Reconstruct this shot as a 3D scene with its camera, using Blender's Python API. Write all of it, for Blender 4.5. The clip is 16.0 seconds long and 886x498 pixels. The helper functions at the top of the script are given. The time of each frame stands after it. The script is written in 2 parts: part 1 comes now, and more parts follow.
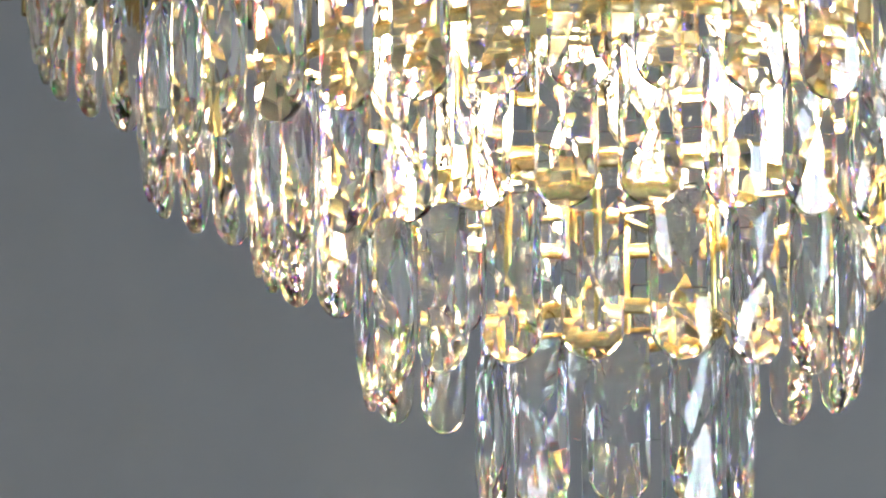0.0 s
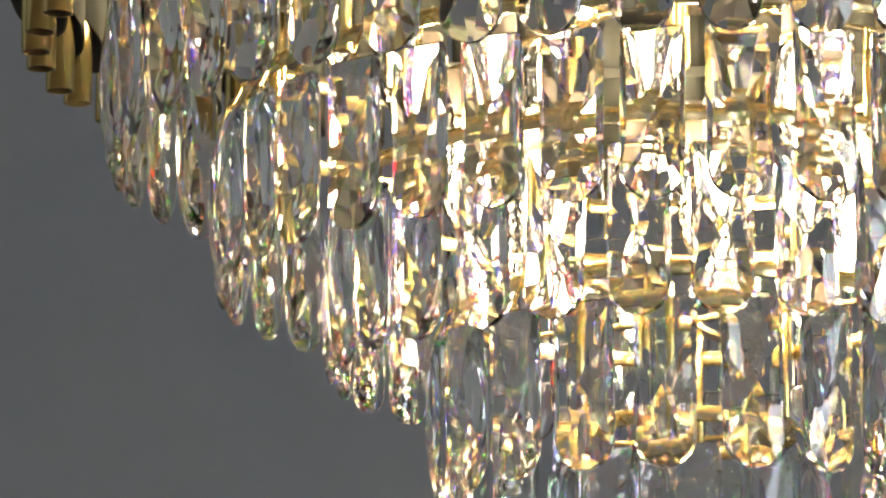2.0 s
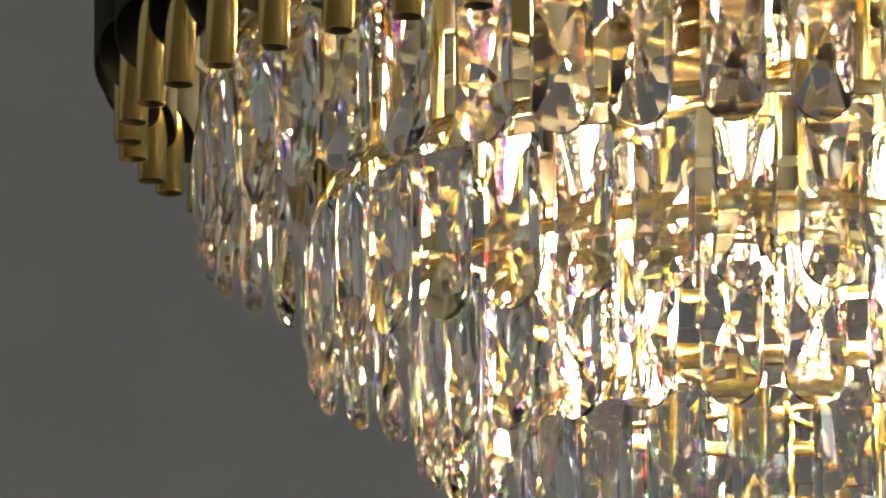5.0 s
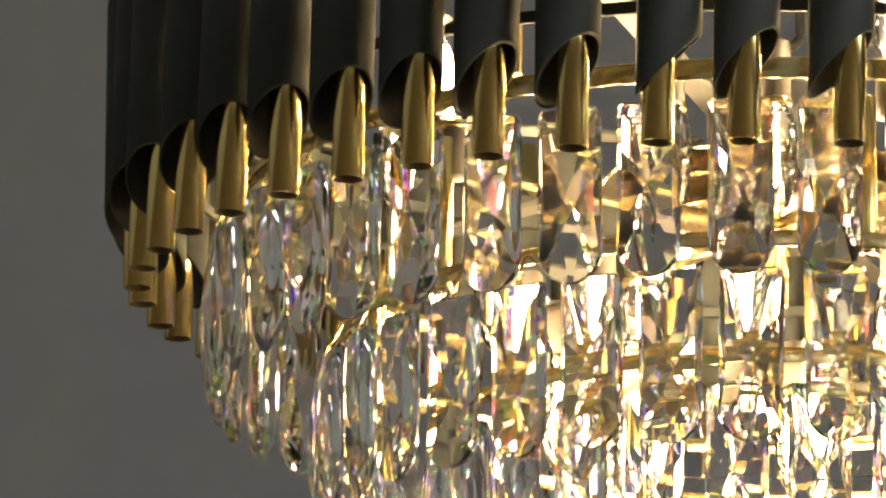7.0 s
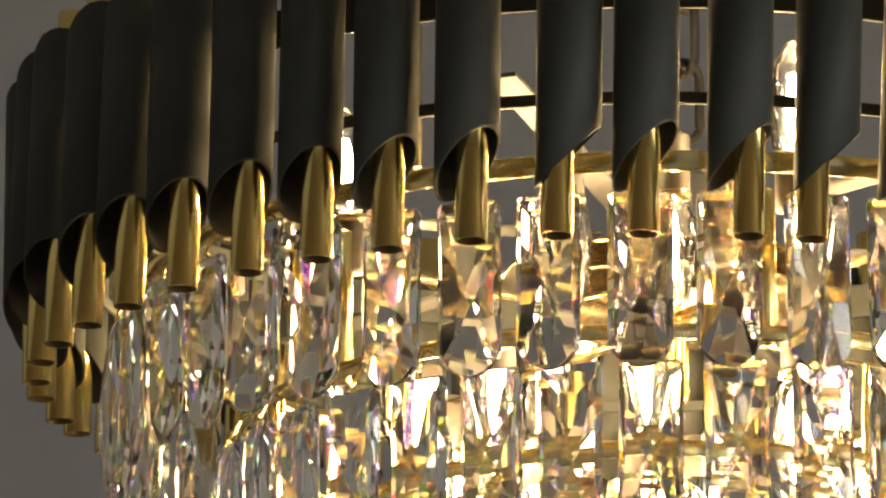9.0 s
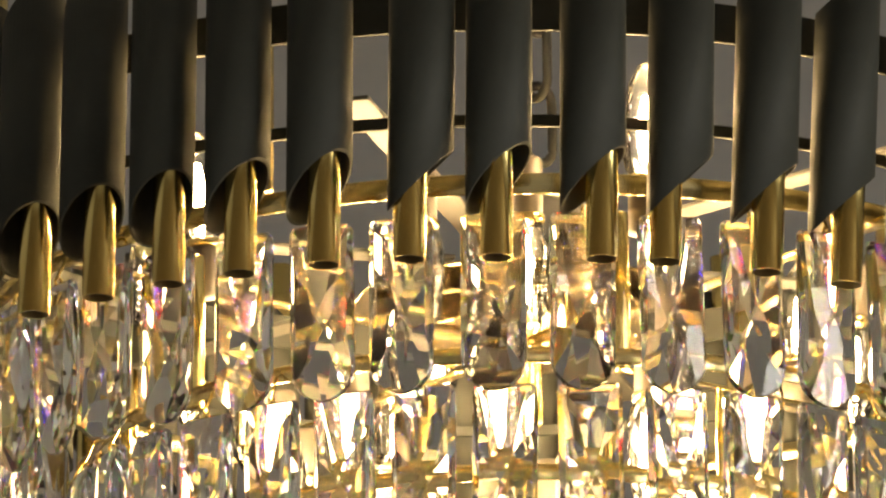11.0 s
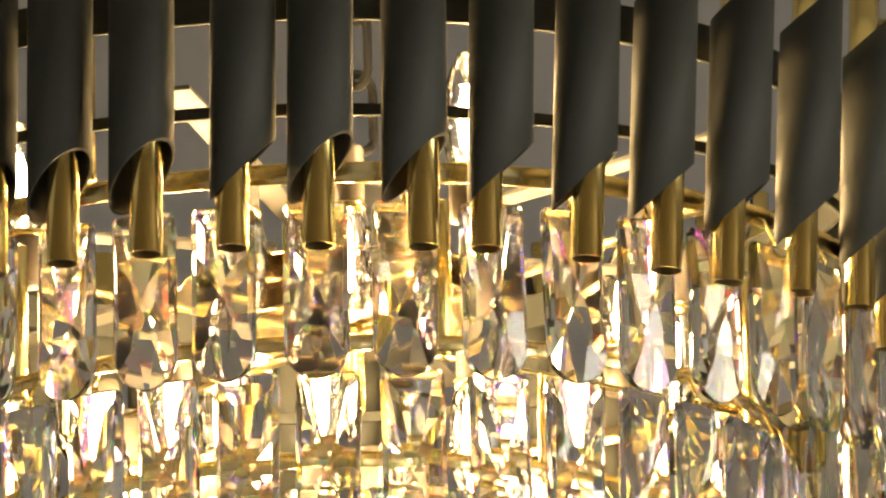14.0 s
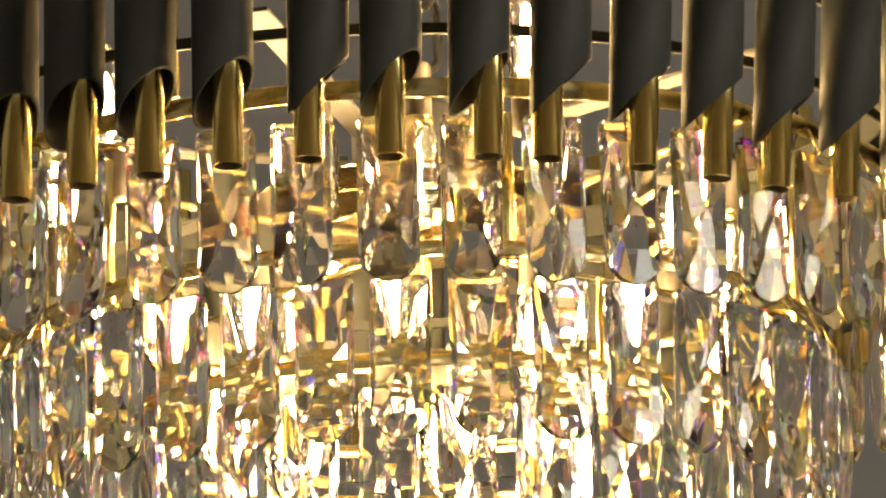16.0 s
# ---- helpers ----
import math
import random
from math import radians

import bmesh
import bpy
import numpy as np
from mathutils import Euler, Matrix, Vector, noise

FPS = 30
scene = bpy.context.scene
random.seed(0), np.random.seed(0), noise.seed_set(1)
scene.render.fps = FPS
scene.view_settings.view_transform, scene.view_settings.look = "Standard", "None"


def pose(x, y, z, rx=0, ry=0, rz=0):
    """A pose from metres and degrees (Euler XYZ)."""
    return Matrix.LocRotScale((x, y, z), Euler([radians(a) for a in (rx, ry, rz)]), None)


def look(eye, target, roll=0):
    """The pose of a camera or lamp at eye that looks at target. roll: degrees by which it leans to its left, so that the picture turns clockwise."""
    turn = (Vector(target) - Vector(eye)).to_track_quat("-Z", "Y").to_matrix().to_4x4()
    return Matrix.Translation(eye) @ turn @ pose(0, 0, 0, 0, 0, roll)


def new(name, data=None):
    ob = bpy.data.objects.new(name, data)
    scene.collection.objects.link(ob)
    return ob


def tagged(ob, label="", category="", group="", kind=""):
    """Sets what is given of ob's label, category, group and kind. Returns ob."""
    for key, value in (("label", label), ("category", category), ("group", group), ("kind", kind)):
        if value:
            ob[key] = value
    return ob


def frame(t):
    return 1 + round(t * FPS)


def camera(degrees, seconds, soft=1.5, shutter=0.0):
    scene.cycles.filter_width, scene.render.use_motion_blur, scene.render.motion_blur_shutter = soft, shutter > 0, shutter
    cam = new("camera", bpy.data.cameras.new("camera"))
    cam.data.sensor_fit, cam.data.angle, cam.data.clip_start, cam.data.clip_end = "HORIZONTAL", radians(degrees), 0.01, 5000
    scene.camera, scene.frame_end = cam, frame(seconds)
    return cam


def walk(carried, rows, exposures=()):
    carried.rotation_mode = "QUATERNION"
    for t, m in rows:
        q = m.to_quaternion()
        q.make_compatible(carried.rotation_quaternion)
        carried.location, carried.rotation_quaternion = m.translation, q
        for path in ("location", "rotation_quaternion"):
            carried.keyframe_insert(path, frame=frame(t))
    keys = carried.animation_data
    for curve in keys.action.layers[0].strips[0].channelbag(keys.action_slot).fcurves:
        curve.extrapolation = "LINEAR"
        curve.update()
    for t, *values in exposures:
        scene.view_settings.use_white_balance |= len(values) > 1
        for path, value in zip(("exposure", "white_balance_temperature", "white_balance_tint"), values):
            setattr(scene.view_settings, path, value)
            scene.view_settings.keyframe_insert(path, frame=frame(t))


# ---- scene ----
EYE = 1.50        # height of the lens over the floor
BACK = 3.044      # distance of the lens from the chandelier's axis
cam = camera(9.95, 16.0, soft=2.3)
# seconds, shift of the eye (x, y, z), yaw, pitch, roll
ROWS = [
    (0.0, 0.0025, 0.0076, -0.003, 1.877, 11.406, -0.549),
    (0.5, 0.0015, 0.0045, -0.0007, 2.0, 11.69, -0.377),
    (1.0, 0.0021, 0.0045, -0.0009, 2.177, 12.022, -0.366),
    (1.5, 0.0015, 0.0035, -0.0001, 2.371, 12.29, -0.358),
    (2.0, 0.0006, 0.006, -0.0021, 2.666, 12.597, -0.228),
    (2.5, -0.0029, 0.0038, -0.0013, 2.817, 12.769, -0.331),
    (3.0, -0.002, 0.007, 0.0001, 3.035, 12.927, -0.386),
    (5.5, -0.0014, 0.0057, 0.0014, 3.831, 13.844, 0.139),
    (6.0, -0.0008, 0.002, 0.0033, 3.91, 14.225, 0.345),
    (6.5, -0.0015, -0.0027, 0.0034, 3.934, 14.679, 0.453),
    (7.0, -0.0016, -0.0067, 0.0036, 3.767, 15.121, 0.533),
    (7.5, -0.0004, -0.0068, 0.0011, 3.604, 15.532, 0.575),
    (8.0, -0.0005, -0.0046, 0.0044, 3.265, 15.795, 0.395),
    (8.5, -0.0001, -0.0025, 0.0013, 2.973, 16.06, 0.279),
    (11.0, 0.0005, 0.0082, 0.0016, 0.925, 16.563, -0.536),
    (11.5, 0.0012, 0.0072, 0.0025, 0.469, 16.672, -0.723),
    (12.0, -0.0011, -0.0001, -0.0002, -0.101, 16.892, -0.827),
    (12.5, 0.0016, -0.0053, -0.0012, -0.495, 17.052, -0.822),
    (13.0, -0.001, -0.0097, -0.0012, -0.908, 17.058, -0.854),
    (13.5, 0.0003, -0.0103, -0.003, -1.048, 16.851, -1.173),
    (14.0, -0.0005, -0.004, -0.0005, -1.182, 16.365, -1.49),
    (14.5, 0.0005, -0.0013, -0.0028, -0.921, 16.136, -1.682),
    (15.0, 0.0018, 0.0006, -0.0019, -0.783, 15.89, -1.663),
    (15.5, -0.0003, -0.0067, -0.0038, -0.65, 15.632, -1.575),
    (15.6, -0.0038, -0.0394, -0.0155, -0.654, 15.628, -1.612),
    (15.8, -0.0107, -0.1048, -0.0388, -0.662, 15.619, -1.686),
    (16.0, -0.0176, -0.1701, -0.0622, -0.67, 15.611, -1.76),
]
EXPOSURES = [(0.0, 1.18, 6100, 11), (1.5, 0.7, 6300, 12), (3.0, 0.48, 6700, 12), (5.5, 0.44, 7200, 13), (7.0, 0.48, 7500, 13), (8.5, 0.52, 7900, 14), (11.0, 0.66, 8900, 15), (12.5, 0.86, 9300, 15), (14.0, 0.88, 9300, 15), (16.0, 0.50, 9600, 15)]
walk(cam, [(t, Matrix.Translation((x, y - BACK, EYE + z)) @ pose(0, 0, 0, 0, 0, yaw) @ pose(0, 0, 0, 90 + pitch) @ pose(0, 0, 0, 0, 0, roll))
           for t, x, y, z, yaw, pitch, roll in ROWS], EXPOSURES)

# light goes many times to and fro inside the cut glass
scene.cycles.max_bounces, scene.cycles.transmission_bounces, scene.cycles.glossy_bounces = 24, 24, 8

# ---- world and light ----
world = bpy.data.worlds.new("world")
scene.world = world
world.use_nodes = True
wt = world.node_tree
sky = wt.nodes.new("ShaderNodeTexSky")
sky.sky_type, sky.sun_disc, sky.sun_elevation, sky.sun_rotation = "NISHITA", False, radians(35), radians(120)
wt.links.new(sky.outputs[0], wt.nodes["Background"].inputs[0])
wt.nodes["Background"].inputs[1].default_value = 0.1
sun = new("sun", bpy.data.lights.new("sun", "SUN"))
sun.data.energy, sun.data.angle, sun.data.color = 2.0, radians(0.5), (1.0, 0.95, 0.88)
sun.matrix_world = look((8, -12, 9), (0, -2, 0))
DAY = 56.0        # daylight through the window
BULB = 300.0       # glow of the filaments
day = new("window_daylight", bpy.data.lights.new("window_daylight", "AREA"))
day.data.shape, day.data.size, day.data.size_y, day.data.energy, day.data.color = "RECTANGLE", 1.85, 1.5, DAY, (0.74, 0.88, 1.0)
day.matrix_world = look((3.02, -1.8, 1.85), (0, -1.8, 1.85))


# ---- materials ----
def material(name):
    m = bpy.data.materials.new(name)
    m.use_nodes = True
    return m, m.node_tree, m.node_tree.nodes["Principled BSDF"]


def node(nt, kind, **values):
    n = nt.nodes.new("ShaderNode" + kind)
    for key, value in values.items():
        n.inputs[key.replace("_", " ")].default_value = value
    return n


def varied(name, dark, light, scale, rough=(0.4, 0.5), metal=0.0, bump=0.0, stretch=(1, 1, 1), detail=6.0, coat=0.0):
    """A surface whose colour and roughness wander between two values, with fine grain and relief."""
    m, nt, b = material(name)
    co = nt.nodes.new("ShaderNodeTexCoord")
    mp = nt.nodes.new("ShaderNodeMapping")
    mp.inputs["Scale"].default_value = stretch
    nt.links.new(co.outputs["Object"], mp.inputs[0])
    big = node(nt, "TexNoise", Scale=scale, Detail=detail, Roughness=0.6)
    fine = node(nt, "TexNoise", Scale=scale * 14, Detail=4.0)
    for n in (big, fine):
        nt.links.new(mp.outputs[0], n.inputs["Vector"])
    mix = nt.nodes.new("ShaderNodeMix")
    mix.data_type = "FLOAT"
    mix.inputs[0].default_value = 0.35
    nt.links.new(big.outputs[0], mix.inputs[2])
    nt.links.new(fine.outputs[0], mix.inputs[3])
    ramp = nt.nodes.new("ShaderNodeValToRGB")
    ramp.color_ramp.elements[0].position, ramp.color_ramp.elements[1].position = 0.3, 0.7
    ramp.color_ramp.elements[0].color, ramp.color_ramp.elements[1].color = (*dark, 1), (*light, 1)
    nt.links.new(mix.outputs[0], ramp.inputs[0])
    nt.links.new(ramp.outputs[0], b.inputs["Base Color"])
    rr = nt.nodes.new("ShaderNodeMapRange")
    rr.inputs[3].default_value, rr.inputs[4].default_value = rough
    nt.links.new(mix.outputs[0], rr.inputs[0])
    nt.links.new(rr.outputs[0], b.inputs["Roughness"])
    b.inputs["Metallic"].default_value = metal
    b.inputs["Coat Weight"].default_value = coat
    if bump:
        bp = node(nt, "Bump", Strength=bump, Distance=0.002)
        nt.links.new(fine.outputs[0], bp.inputs["Height"])
        nt.links.new(bp.outputs[0], b.inputs["Normal"])
    return m


SIDE = varied("side_wall_paint", (0.66, 0.655, 0.64), (0.74, 0.735, 0.72), 1.1, (0.7, 0.85), bump=0.15)
WALL = varied("grey_wall_paint", (0.240, 0.242, 0.253), (0.276, 0.277, 0.287), 1.3, (0.75, 0.9), bump=0.15)
CEILING = varied("ceiling_paint", (0.62, 0.62, 0.61), (0.70, 0.70, 0.69), 1.0, (0.8, 0.9), bump=0.1)
FLOOR = varied("oak_floor", (0.20, 0.15, 0.10), (0.30, 0.225, 0.15), 3.0, (0.35, 0.5), bump=0.2, stretch=(0.3, 4, 1))
WHITE = varied("white_window_paint", (0.70, 0.70, 0.68), (0.80, 0.80, 0.78), 4.0, (0.4, 0.5))
GOLD = varied("brushed_brass", (0.67, 0.51, 0.19), (0.74, 0.57, 0.23), 60.0, (0.15, 0.21), metal=1.0, stretch=(1, 1, 0.04))
BRASS = varied("satin_brass_band", (0.56, 0.44, 0.21), (0.66, 0.53, 0.28), 40.0, (0.14, 0.26), metal=1.0)
BLACK = varied("black_powder_coat", (0.029, 0.030, 0.025), (0.037, 0.038, 0.032), 90.0, (0.58, 0.68), bump=0.05, coat=0.0)
# same black as outside, darkened to carry the shade within the tubes
INNER = varied("shaded_black_inside", (0.020, 0.020, 0.018), (0.028, 0.027, 0.024), 90.0, (0.6, 0.7))
PLATE = varied("polished_brass_plate", (0.30, 0.23, 0.13), (0.40, 0.32, 0.19), 30.0, (0.14, 0.24), metal=1.0)
DRUM = varied("grey_drum_paint", (0.055, 0.052, 0.048), (0.075, 0.072, 0.066), 70.0, (0.4, 0.5))
# bore of the brass tubes: the shade inside is put into the colour
SHADEDGOLD = varied("shaded_brass_inside", (0.10, 0.07, 0.03), (0.16, 0.11, 0.045), 60.0, (0.5, 0.6), metal=0.6)
CHAIN = varied("black_chain_paint", (0.012, 0.012, 0.012), (0.03, 0.03, 0.028), 120.0, (0.6, 0.75))
SLEEVE = varied("dull_brown_lamp_sleeve", (0.055, 0.044, 0.034), (0.085, 0.07, 0.055), 60.0, (0.35, 0.5), metal=0.0)
ARM = varied("grey_steel_arm", (0.055, 0.052, 0.046), (0.08, 0.075, 0.066), 50.0, (0.5, 0.65), metal=0.0, bump=0.05)


for dull in (BLACK, INNER, CHAIN):
    dull.node_tree.nodes["Principled BSDF"].inputs["Specular IOR Level"].default_value = 0.22


def crystal_glass():
    """Cut lead glass; a part of the light is split, as red, green and blue are bent a little differently."""
    m, nt, b = material("cut_crystal")
    nt.nodes.remove(b)
    last = None
    for colour, ior in (((0.96, 0.96, 0.955, 1), 1.56), ((0.035, 0, 0, 1), 1.525), ((0, 0.035, 0, 1), 1.56), ((0, 0, 0.035, 1), 1.605)):
        g = nt.nodes.new("ShaderNodeBsdfGlass")
        g.inputs["Color"].default_value, g.inputs["Roughness"].default_value, g.inputs["IOR"].default_value = colour, 0.0, ior
        if last is None:
            last = g
        else:
            a = nt.nodes.new("ShaderNodeAddShader")
            nt.links.new(last.outputs[0], a.inputs[0])
            nt.links.new(g.outputs[0], a.inputs[1])
            last = a
    nt.links.new(last.outputs[0], nt.nodes["Material Output"].inputs["Surface"])
    return m


def bulb_glass():
    """The thin clear shell of a bulb: mostly seen through, with a gloss."""
    m, nt, b = material("bulb_glass")
    nt.nodes.remove(b)
    tr, gl, mix = nt.nodes.new("ShaderNodeBsdfTransparent"), nt.nodes.new("ShaderNodeBsdfGlossy"), nt.nodes.new("ShaderNodeMixShader")
    gl.inputs["Roughness"].default_value = 0.03
    co, cells, bump = nt.nodes.new("ShaderNodeTexCoord"), node(nt, "TexVoronoi", Scale=190.0), node(nt, "Bump", Strength=0.35, Distance=0.003)
    nt.links.new(co.outputs["Object"], cells.inputs["Vector"])
    nt.links.new(cells.outputs["Distance"], bump.inputs["Height"])
    nt.links.new(bump.outputs[0], gl.inputs["Normal"])
    fr = nt.nodes.new("ShaderNodeFresnel")
    fr.inputs[0].default_value = 1.5
    nt.links.new(fr.outputs[0], mix.inputs[0])
    nt.links.new(tr.outputs[0], mix.inputs[1])
    nt.links.new(gl.outputs[0], mix.inputs[2])
    nt.links.new(mix.outputs[0], nt.nodes["Material Output"].inputs["Surface"])
    return m


def glow(name, colour, strength):
    m, nt, b = material(name)
    nt.nodes.remove(b)
    e = nt.nodes.new("ShaderNodeEmission")
    e.inputs[0].default_value, e.inputs[1].default_value = (*colour, 1), strength
    nt.links.new(e.outputs[0], nt.nodes["Material Output"].inputs["Surface"])
    return m


CRYSTAL, BULBGLASS = crystal_glass(), bulb_glass()
FILAMENT = glow("warm_filament", (1.0, 0.79, 0.47), BULB)


# ---- small builders ----
def part(name, bm, mat, parent, label="", smooth=False, m=None):
    """Links a bmesh as one mesh object under a thing or a part."""
    me = bpy.data.meshes.new(name)
    bm.to_mesh(me)
    bm.free()
    return placed(name, me, mat, parent, label, smooth, m)


def placed(name, me, mat, parent, label="", smooth=False, m=None):
    if mat and not me.materials:
        me.materials.append(mat)
    if smooth:
        me.polygons.foreach_set("use_smooth", [True] * len(me.polygons))
    ob = new(name, me)
    ob.parent = parent
    if m is not None:
        ob.matrix_basis = m
    return tagged(ob, label)


def box(x0, y0, z0, x1, y1, z1, bevel=0.0):
    bm = bmesh.new()
    bmesh.ops.create_cube(bm, size=1)
    for v in bm.verts:
        v.co = ((x0 + x1) / 2 + v.co.x * (x1 - x0), (y0 + y1) / 2 + v.co.y * (y1 - y0), (z0 + z1) / 2 + v.co.z * (z1 - z0))
    if bevel:
        bmesh.ops.bevel(bm, geom=bm.edges[:], offset=bevel, segments=2, affect="EDGES", profile=0.5)
    return bm


def lathe(profile, n=48, closed=False):
    """Turns (radius, height) pairs about the z axis."""
    bm = bmesh.new()
    rings = [[bm.verts.new((r * math.cos(2 * math.pi * i / n), r * math.sin(2 * math.pi * i / n), z)) for i in range(n)] for r, z in profile]
    pairs = list(zip(rings, rings[1:])) + ([(rings[-1], rings[0])] if closed else [])
    for a, b in pairs:
        for i in range(n):
            j = (i + 1) % n
            bm.faces.new((a[i], a[j], b[j], b[i]))
    bmesh.ops.remove_doubles(bm, verts=bm.verts[:], dist=1e-7)
    bmesh.ops.recalc_face_normals(bm, faces=bm.faces[:])
    return bm


def hoop(r, z0, z1, thick=0.002, n=128):
    """A flat metal band standing on edge, bent into a ring, with softened edges."""
    c = 0.0004
    return lathe([(r - thick, z0 + c), (r - thick + c, z0), (r - c, z0), (r, z0 + c), (r, z1 - c), (r - c, z1), (r - thick + c, z1), (r - thick, z1 - c)], n, True)


def wire(points, radius, n=8, closed=False):
    """A round wire along points."""
    bm = bmesh.new()
    pts = [Vector(p) for p in points]
    rings = []
    up = Vector((0.13, 0.21, 0.97)).normalized()
    for i, p in enumerate(pts):
        a = pts[i - 1] if i or closed else p
        b = pts[(i + 1) % len(pts)] if i < len(pts) - 1 or closed else p
        d = (b - a).normalized()
        u = d.cross(up)
        u = u.normalized() if u.length > 1e-4 else Vector((1, 0, 0))
        v = d.cross(u)
        rings.append([bm.verts.new(p + radius * (math.cos(2 * math.pi * k / n) * u + math.sin(2 * math.pi * k / n) * v)) for k in range(n)])
    for a, b in list(zip(rings, rings[1:])) + ([(rings[-1], rings[0])] if closed else []):
        for k in range(n):
            bm.faces.new((a[k], a[(k + 1) % n], b[(k + 1) % n], b[k]))
    if not closed:
        bm.faces.new(rings[0][::-1])
        bm.faces.new(rings[-1])
    bmesh.ops.recalc_face_normals(bm, faces=bm.faces[:])
    return bm


# ---- the room ----
def slab(name, kind_label, mat, *sides, category="wall"):
    ob = part(name, box(*sides), mat, None)
    return tagged(ob, kind_label, category, kind="structure")


X0, X1, Y0, Y1, TOP = -3.0, 3.0, -5.0, 1.8, 3.5
slab("floor", "brown oak floor of the room", FLOOR, X0 - 0.2, Y0 - 0.2, -0.1, X1 + 0.2, Y1 + 0.2, 0, category="floor")
slab("ceiling", "plain pale grey painted ceiling", CEILING, X0 - 0.2, Y0 - 0.2, TOP, X1 + 0.2, Y1 + 0.2, TOP + 0.15, category="ceiling")
slab("wall_north", "plain matt grey painted wall", WALL, X0 - 0.2, Y1, 0, X1 + 0.2, Y1 + 0.2, TOP)
slab("wall_south", "plain matt off-white painted wall", SIDE, X0 - 0.2, Y0 - 0.2, 0, X1 + 0.2, Y0, TOP)
slab("wall_west", "plain matt off-white painted wall", SIDE, X0 - 0.2, Y0, 0, X0, Y1, TOP)
WY0, WY1, WZ0, WZ1 = -2.8, -0.8, 1.05, 2.65
bm = bmesh.new()
for s in ((X1, Y0, 0, X1 + 0.2, WY0, TOP), (X1, WY1, 0, X1 + 0.2, Y1, TOP), (X1, WY0, 0, X1 + 0.2, WY1, WZ0), (X1, WY0, WZ1, X1 + 0.2, WY1, TOP)):
    piece = box(*s)
    me = bpy.data.meshes.new("piece")
    piece.to_mesh(me)
    piece.free()
    bm.from_mesh(me)
    bpy.data.meshes.remove(me)
tagged(part("wall_east", bm, SIDE, None), "plain off-white painted wall with a window opening", "wall", kind="structure")
window = tagged(new("window_1"), "white painted window in the off-white wall", "window", kind="structure")
for s in ((WY0, WZ0, WY0 + 0.06, WZ1), (WY1 - 0.06, WZ0, WY1, WZ1), (WY0 + 0.06, WZ0, WY1 - 0.06, WZ0 + 0.06), (WY0 + 0.06, WZ1 - 0.06, WY1 - 0.06, WZ1)):
    part("window_frame", box(X1 + 0.08, s[0], s[1], X1 + 0.14, s[2], s[3], 0.004), WHITE, window)

# ---- the chandelier ----
chandelier = tagged(new("chandelier"), "round tiered chandelier of clear cut crystals with black and brass tubes", "chandelier")
chandelier.location = (0, 0, EYE)


def cut_away(bm, co, no):
    """Grinds one flat facet: takes off what lies beyond the plane and closes the cut."""
    made = bmesh.ops.bisect_plane(bm, geom=bm.verts[:] + bm.edges[:] + bm.faces[:], dist=1e-7, plane_co=co, plane_no=no, clear_outer=True)
    edges = [e for e in made["geom_cut"] if isinstance(e, bmesh.types.BMEdge)]
    if len(edges) > 2:
        bmesh.ops.edgenet_fill(bm, edges=edges)


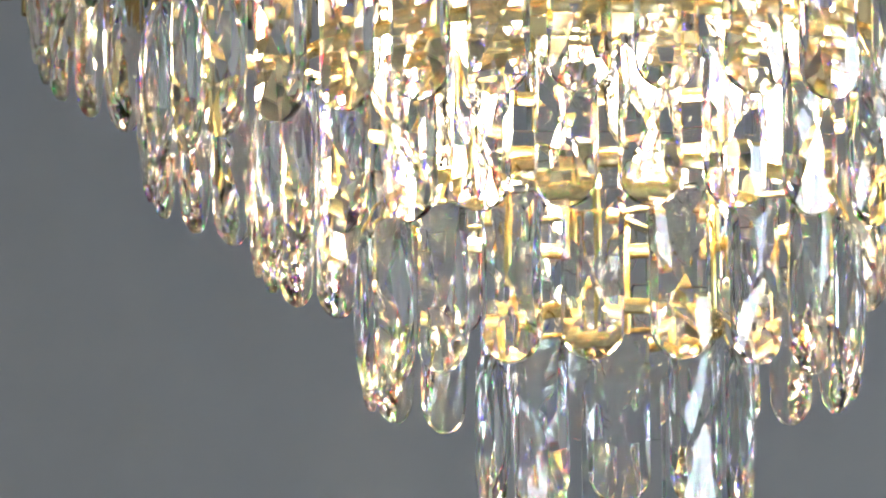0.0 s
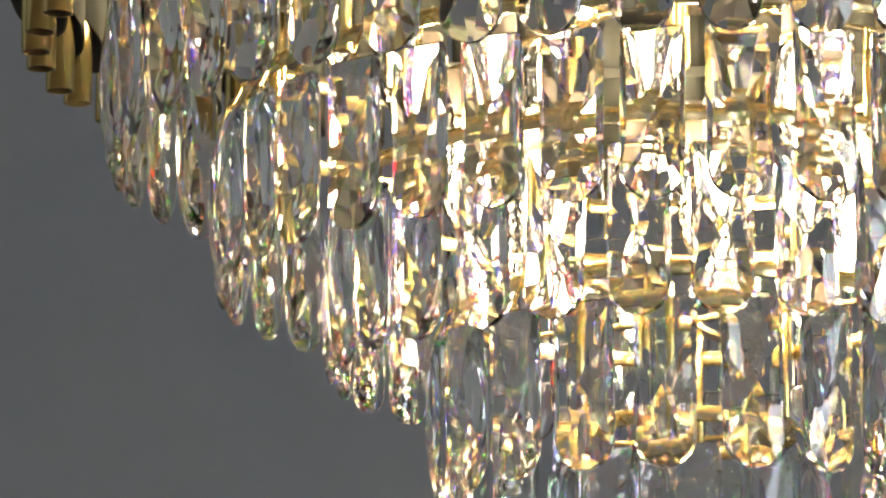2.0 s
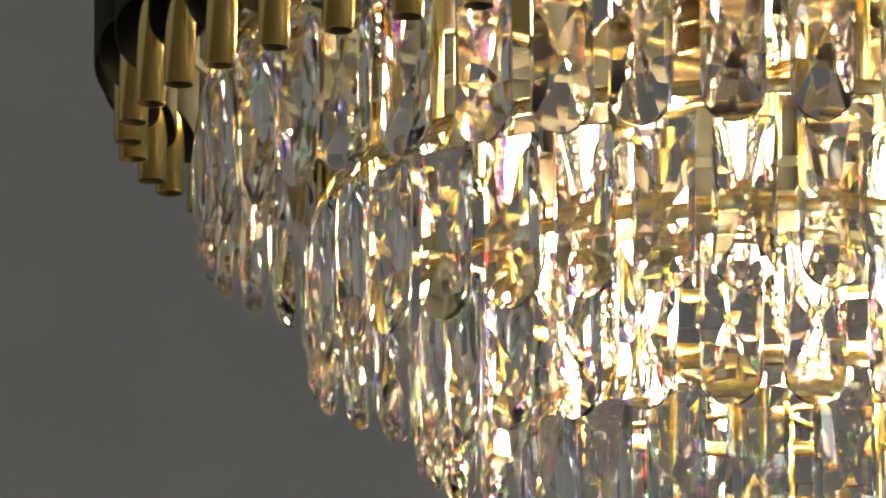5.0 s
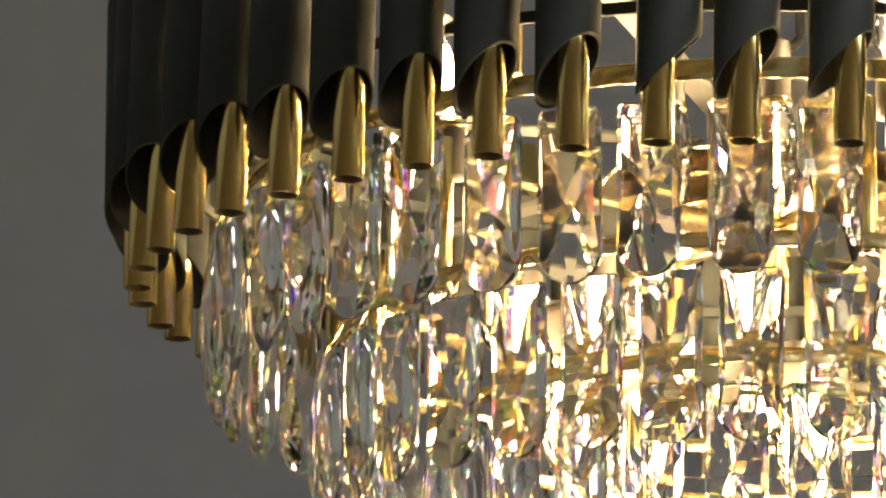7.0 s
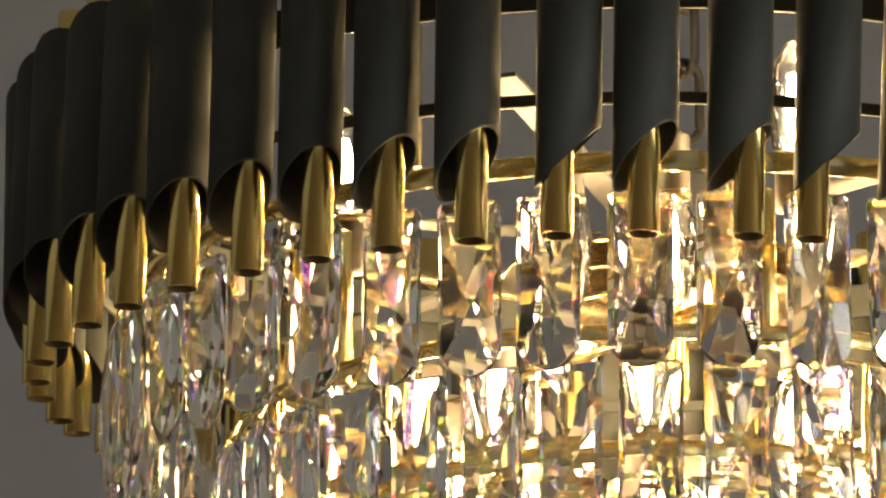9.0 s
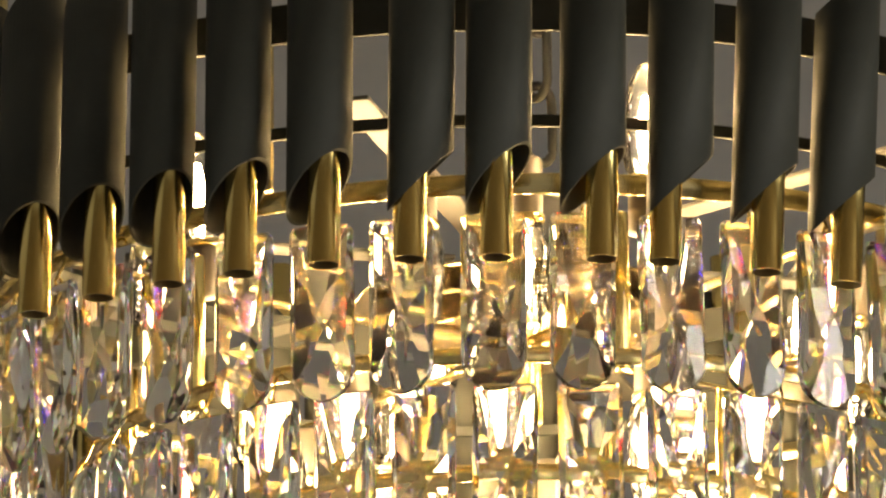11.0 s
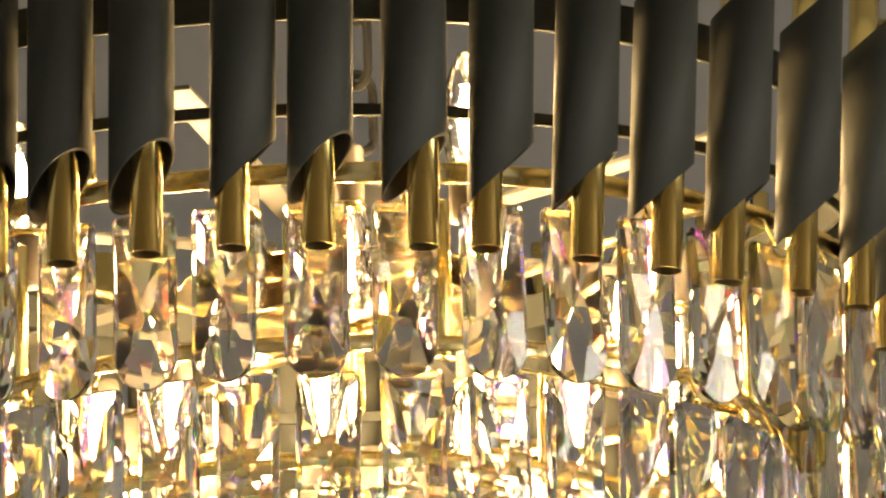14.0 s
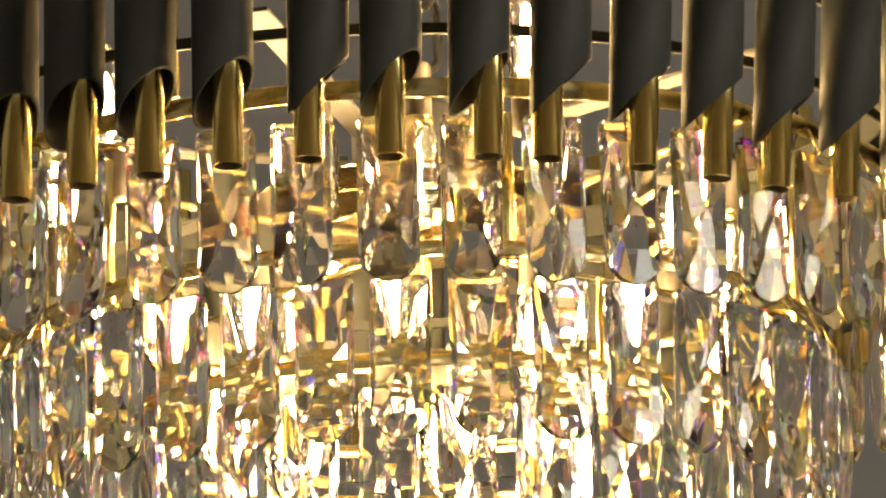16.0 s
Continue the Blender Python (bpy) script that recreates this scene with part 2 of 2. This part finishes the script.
def crystal_mesh(w, length, seed):
    """A flat-topped, round-ended cut drop, ground facet by facet: long triangles that meet in a cross, kites along its arms,
    a fan at the foot and a steep rim. It hangs down from z = 0."""
    rnd = random.Random(seed)
    h, rim, mm = w / 2, 0.0013, 0.001
    c = -length + h
    outline = [(-h * 0.86, 0.0), (h * 0.86, 0.0), (h * 0.98, -0.0030), (h, -0.009), (h, c)]
    outline += [(h * math.cos(a), c + h * math.sin(a)) for a in (-math.pi * k / 12 for k in range(1, 12))]
    outline += [(-h, c), (-h, -0.009), (-h * 0.98, -0.0030)]
    bm = bmesh.new()
    front = [bm.verts.new((x, -0.011, z)) for x, z in outline]
    back = [bm.verts.new((x, 0.011, z)) for x, z in outline]
    bm.faces.new(front)
    bm.faces.new(back[::-1])
    for i in range(len(outline)):
        j = (i + 1) % len(outline)
        bm.faces.new((front[j], front[i], back[i], back[j]))
    bmesh.ops.recalc_face_normals(bm, faces=bm.faces[:])
    for side in (-1, 1):
        thick = (9.3 if side < 0 else 8.7) * mm + rnd.uniform(-0.15, 0.15) * mm
        zc = -length * ((0.49 if side < 0 else 0.56) + rnd.uniform(-0.025, 0.025))
        xc = rnd.uniform(-0.6, 0.6) * mm
        wob = lambda: rnd.uniform(-0.012, 0.012)

        def facet(x, z, d, gx, gz):
            """The plane through depth d at (x, z) that falls by gx, gz a metre."""
            cut_away(bm, (x, side * d, z), Vector((gx, side, gz)).normalized())

        out, up, down = 0.225, 0.095, 0.105
        facet(xc, zc, thick, wob() * 0.5, up + wob())               # long triangles towards the top and the foot
        facet(xc, zc, thick, wob() * 0.5, -down + wob())
        for s in (-1, 1):
            facet(xc, zc, thick, s * (out + wob()), wob() * 0.4)    # flat diamond on either side
            for g in (up, -down):
                facet(xc, zc, thick + 0.32 * mm, s * out * 0.66, g * 0.70)                   # kites along the arms of the cross
            facet(s * h * 0.50, -length * 0.80, thick - 4.0 * mm, s * 0.24, -0.12 + wob())   # fan at the foot
            if side > 0:
                facet(s * h * 0.18, -length * 0.87, thick - 5.05 * mm, s * 0.11, -0.20 + wob())
        facet(0, -length * 0.76, thick - 2.9 * mm, wob(), -0.19 + wob())
        facet(0, -length * 0.10, thick - 4.3 * mm, wob(), 0.20 + wob())                      # short step below the top edge
        for (x0, z0), (x1, z1) in zip(outline, outline[1:] + outline[:1]):
            n = Vector((z0 - z1, x1 - x0)).normalized()
            if n.dot(Vector(((x0 + x1) / 2, (z0 + z1) / 2 - c * 0.5))) < 0:
                n = -n
            facet((x0 + x1) / 2, (z0 + z1) / 2, rim, n.x * 1.35, n.y * 1.35)         # steep rim
    bmesh.ops.remove_doubles(bm, verts=bm.verts[:], dist=2e-5)
    bmesh.ops.recalc_face_normals(bm, faces=bm.faces[:])
    me = bpy.data.meshes.new("crystal")
    bm.to_mesh(me)
    bm.free()
    me.materials.append(CRYSTAL)
    return me


def hook_mesh():
    """A brass pin: a small eye through the crystal's neck and a bent end over the band."""
    pts = [(0, -0.0005 + 0.0022 * math.sin(a), 0.0015 + 0.0022 * math.cos(a)) for a in np.linspace(0.3, 5.6, 12)]
    pts += [(0, 0.001, 0.008), (0, 0.005, 0.017), (0, 0.0085, 0.019)]
    bm = wire(pts, 0.0009, 6)
    me = bpy.data.meshes.new("hook")
    bm.to_mesh(me)
    bm.free()
    me.materials.append(GOLD)
    return me


SHAPES = [crystal_mesh(0.0365, 0.101, s) for s in range(7)]
HOOK = hook_mesh()
# radius, height of the drops' feet, count, phase in degrees, shift of the ring's middle
TIERS = [(0.3425, 0.7215, 44, -2.6, 0.0), (0.2742, 0.643, 36, -1.3, -0.002), (0.2089, 0.591, 27, -5.6, 0.0014), (0.148, 0.5138, 19, -3.0, 0.0034), (0.077, 0.440, 10, 1.5, 0.006)]
rnd = random.Random(5)
for r, foot, count, phase, cx in TIERS:
    top = foot + 0.101
    part("ring_band", hoop(r - 0.009, top + 0.0145, top + (0.0265 if r > 0.3 else 0.0240)), BRASS, chandelier, "satin brass ring band", True, pose(cx, 0, 0))
    for k in range(count):
        a = phase + 360 / count * k + rnd.uniform(-0.5, 0.5)
        m = pose(cx, 0, top, 0, 0, a) @ pose(0, -r, 0, rnd.uniform(-1.0, 1.0), rnd.uniform(-0.9, 0.9), rnd.uniform(-5, 5))
        drop = placed("crystal", SHAPES[rnd.randrange(7)], None, chandelier, m=m)
        placed("hook", HOOK, None, drop)

# the two rows of tube carriers
TX = -0.0203
part("upper_tube_band", hoop(0.3465, 0.929, 0.952, 0.003), BLACK, chandelier, "black painted flat ring band", False, pose(TX, 0, 0))
part("lower_tube_band", hoop(0.3465, 0.8725, 0.8795, 0.003), BLACK, chandelier, "thin black ring band", False, pose(TX, 0, 0))


def tube_mesh(name, radius, thick, z0, z1, slope, turn, mat, inner, n=40):
    """An open tube whose two ends are cut on the slant; turn says which way the cut faces."""
    bm = bmesh.new()
    rows = []
    for r, ends in ((radius, (z0, z1)), (radius - thick, (z1, z0))):
        for end in ends:
            row = []
            for i in range(n):
                x, y = r * math.cos(2 * math.pi * i / n), r * math.sin(2 * math.pi * i / n)
                row.append(bm.verts.new((x, y, end + slope * (x * math.cos(turn) - y * math.sin(turn)))))
            rows.append(row)
    for k, (a, b) in enumerate(zip(rows, rows[1:] + rows[:1])):
        for i in range(n):
            j = (i + 1) % n
            f = bm.faces.new((a[i], a[j], b[j], b[i]))
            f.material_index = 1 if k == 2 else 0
            f.smooth = k in (0, 2)
    bmesh.ops.recalc_face_normals(bm, faces=bm.faces[:])
    me = bpy.data.meshes.new(name)
    bm.to_mesh(me)
    bm.free()
    me.materials.append(mat)
    me.materials.append(inner)
    return me


CUTS = [38, -14, 22, -8, 10, 60, 76, 92]
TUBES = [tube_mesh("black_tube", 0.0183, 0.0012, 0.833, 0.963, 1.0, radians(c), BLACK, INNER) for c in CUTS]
PIPE = tube_mesh("brass_tube", 0.0091, 0.0008, 0.789, 0.995, 0.0, 0, GOLD, SHADEDGOLD)
# tubes that hang out of step: number, angle of the black tube, of the brass tube, cut, lean
ODD = {-8: (-73.0, -72.7, 7, 1.0), -7: (-66.3, -65.8, 7, 1.2), -6: (-60.0, -58.7, 6, 1.2), -5: (-52.6, -51.1, 6, 1.2), -4: (-45.0, -43.5, 5, 0.8), -3: (-37.0, -35.7, 5, 0.6), -2: (-29.3, -28.3, 5, 0.5), -1: (-21.8, -21.4, 0, 0.4),
       0: (-14.2, -13.8, 0, 0.4), 1: (-5.2, -6.3, 1, 0.8), 2: (1.5, 1.1, 2, 0.9), 3: (9.7, 10.1, 4, 1.0), 4: (17.6, 15.6, 1, 1.8), 5: (25.8, 25.6, 3, 3.0), 6: (33.9, 34.2, 1, 3.6), 7: (43.0, 41.2, 3, 4.0), 8: (53.3, 51.4, 1, 4.0), 9: (64.0, 62.4, 1, 3.6), 10: (71.5, 70.0, 1, 3.0)}
for k in range(48):
    n = k - 8
    black, brass, cut, lean = ODD.get(n, (64.5 + 6.99 * (n - 9) + rnd.uniform(-0.6, 0.6), 0, rnd.randrange(4), rnd.uniform(-1, 2)))
    spin = 0.0
    if n not in ODD:
        spin, cut = black, 2
        brass = black + rnd.uniform(-2.0, 2.0)
    if abs(black) < 62:
        black = math.degrees(math.asin(0.976 * math.sin(radians(black))))
    out = Matrix.Rotation(radians(black), 4, "Z")
    spot = out @ Vector((0, -0.3745, 0))
    tube = placed("black_tube", TUBES[cut], None, chandelier, m=pose(TX + spot.x, spot.y, 0.909 if 210 < black < 285 else 0.907 if n == 8 else 0.914 if n == 9 else 0.9) @ pose(0, 0, 0, 0, lean, 0) @ pose(0, 0, -0.9, 0, 0, spin))
    side = max(-0.0072, min(0.0072, 0.0014 + 0.3655 * radians(brass - black)))
    shift = Matrix.Rotation(radians(black - spin), 4, "Z") @ Vector((side, 0.0034, 0))
    placed("brass_tube", PIPE, None, tube, "brushed brass inner tube", m=pose(shift.x, shift.y, 0))

# ---- frame inside ----
part("column", lathe([(0, 0.79), (0.011, 0.79), (0.012, 0.792), (0.012, 0.955), (0.011, 0.957), (0, 0.957)], 32), GOLD, chandelier, "brass centre column", True)
for k in range(3):
    r, z = 0.104 - 0.016 * k, 0.866 - 0.012 * k
    part("reflector_plate", lathe([(0.012, z), (r - 0.0006, z), (r, z + 0.0006), (r, z + 0.0018), (r - 0.0006, z + 0.0024), (0.012, z + 0.0024)], 72), PLATE, chandelier, "thin round polished brass plate")
part("hub", lathe([(0.012, 0.880), (0.036, 0.880), (0.038, 0.882), (0.038, 0.926), (0.035, 0.930), (0.012, 0.931)], 48), DRUM, chandelier, "dark grey painted hub drum", True)
for k, (r, foot, count, phase, cx) in enumerate(TIERS):
    z = foot + 0.115
    for j in range(4 if k in (0, 3, 4) else 0):
        a = 90 * j + 38 + 9 * k
        part("spoke", box(-0.004, -(r - 0.010), z, 0.004, -0.011, z + 0.003, 0.0006), BRASS, chandelier, m=pose(cx, 0, 0, 0, 0, a))
for k in range(4):
    (ra, fa, _, _, ca), (rb, fb, _, _, cb) = TIERS[k], TIERS[k + 1]
    q = 0.0055 if k == 0 else 0.0026
    for j in range(6 if k == 0 else 4):
        a = (60 if k == 0 else 90) * j + 13 + 23 * k
        part("post", lathe([(0, 0), (q - 0.0004, 0), (q, 0.0005), (q, fa - fb + 0.0135), (q - 0.0004, fa - fb + 0.014), (0, fa - fb + 0.014)], 16), GOLD, chandelier, smooth=True, m=pose(cb, 0, 0, 0, 0, a) @ pose(0, -rb + 0.016, fb + 0.114))
for j in range(6):
    part("arm", box(-0.009, -0.342, 0.893, 0.009, -0.034, 0.896, 0.0008), ARM, chandelier, "flat dull grey metal arm", m=pose(TX * 0.5, 0, 0, 0, 0, 60 * j - 14))
    part("bracket", box(-0.005, -0.335, 0.850, 0.005, -0.331, 0.941, 0.0006), BRASS, chandelier, m=pose(0, 0, 0, 0, 0, 60 * j - 25.6))


def bulb(az, r, z, tilt, up=1, wide=1.0, sleeve=0.030):
    """A lamp: sleeve, clear pressed-glass bulb and a glowing filament."""
    lamp = new("lamp")
    lamp.parent = chandelier
    lamp.matrix_basis = pose(0, 0, 0, 0, 0, az) @ pose(0, -r, z, tilt if up > 0 else 180 + tilt, 0, 0)
    part("holder", lathe([(0, -sleeve), (0.0085, -sleeve), (0.0095, -sleeve + 0.002), (0.0095, -0.001), (0.0085, 0.0), (0, 0.0)], 24), SLEEVE, lamp, "dull brown lamp sleeve", True)
    part("collar", lathe([(0, 0.0002), (0.0102, 0.0002), (0.0106, 0.001), (0.0106, 0.004), (0.0100, 0.005), (0, 0.005)], 24), BRASS, lamp, "thin brass collar", True)
    part("shell", lathe([(0.008, 0.005), (0.011, 0.008), (0.0128, 0.016), (0.0132, 0.030), (0.0125, 0.046), (0.0098, 0.060), (0.0045, 0.070), (0, 0.072)], 28), BULBGLASS, lamp, "clear pressed-glass bulb", True)
    part("filament", lathe([(0, 0.012), (0.0035 * wide, 0.014), (0.0048 * wide, 0.026), (0.0042 * wide, 0.044), (0.002 * wide, 0.052), (0, 0.0525)], 14), FILAMENT, lamp, "glowing warm white filament", True)
    return lamp


for az, z in ((17, 0.872), (-50, 0.860), (75, 0.872), (133, 0.872), (193, 0.872), (253, 0.872)):
    bulb(az, 0.245, z, 5, 1, 0.75)
for az in (60, 23, 1, -16, -54, -88, 96, 132, 168, 204, 238):
    bulb(az, 0.210, 0.862, 3, -1, 0.42, 0.034)
for j in range(10):
    bulb(-6 + 36 * j, 0.150, 0.775, 4, -1, 1.15)
for j in range(6):
    bulb(14 + 60 * j, 0.115, 0.712, 4, -1, 1.15)


screw = lathe([(0, 0), (0.0018, 0), (0.0019, 0.0004), (0.0014, 0.0010), (0, 0.0012)], 12)
me = bpy.data.meshes.new("screw")
screw.to_mesh(me)
screw.free()
for j in range(18):
    placed("screw", me, GOLD, chandelier, m=pose(0, 0, 0, 0, 0, 20 * j - 10.4) @ pose(0, -0.331, 0.8435, 90, 0, 0))


def link_points(w, h):
    pts = [(w * math.cos(a), 0, h + w * math.sin(a)) for a in np.linspace(0, math.pi, 9)]
    return pts + [(w * math.cos(a), 0, -h + w * math.sin(a)) for a in np.linspace(math.pi, 2 * math.pi, 9)]


chain = tagged(new("chain"), "black painted oval-link steel chain on the ceiling", "chain")
chain.location = (0.012, 0, EYE)
for k in range(int((TOP - EYE - 0.97) / 0.043) + 1):
    part("link", wire(link_points(0.0105, 0.0150), 0.0031, 10, True), CHAIN, chain, smooth=True, m=pose(0, 0, 0.985 + 0.043 * k, 0, 0, 35 + 90 * (k % 2)))
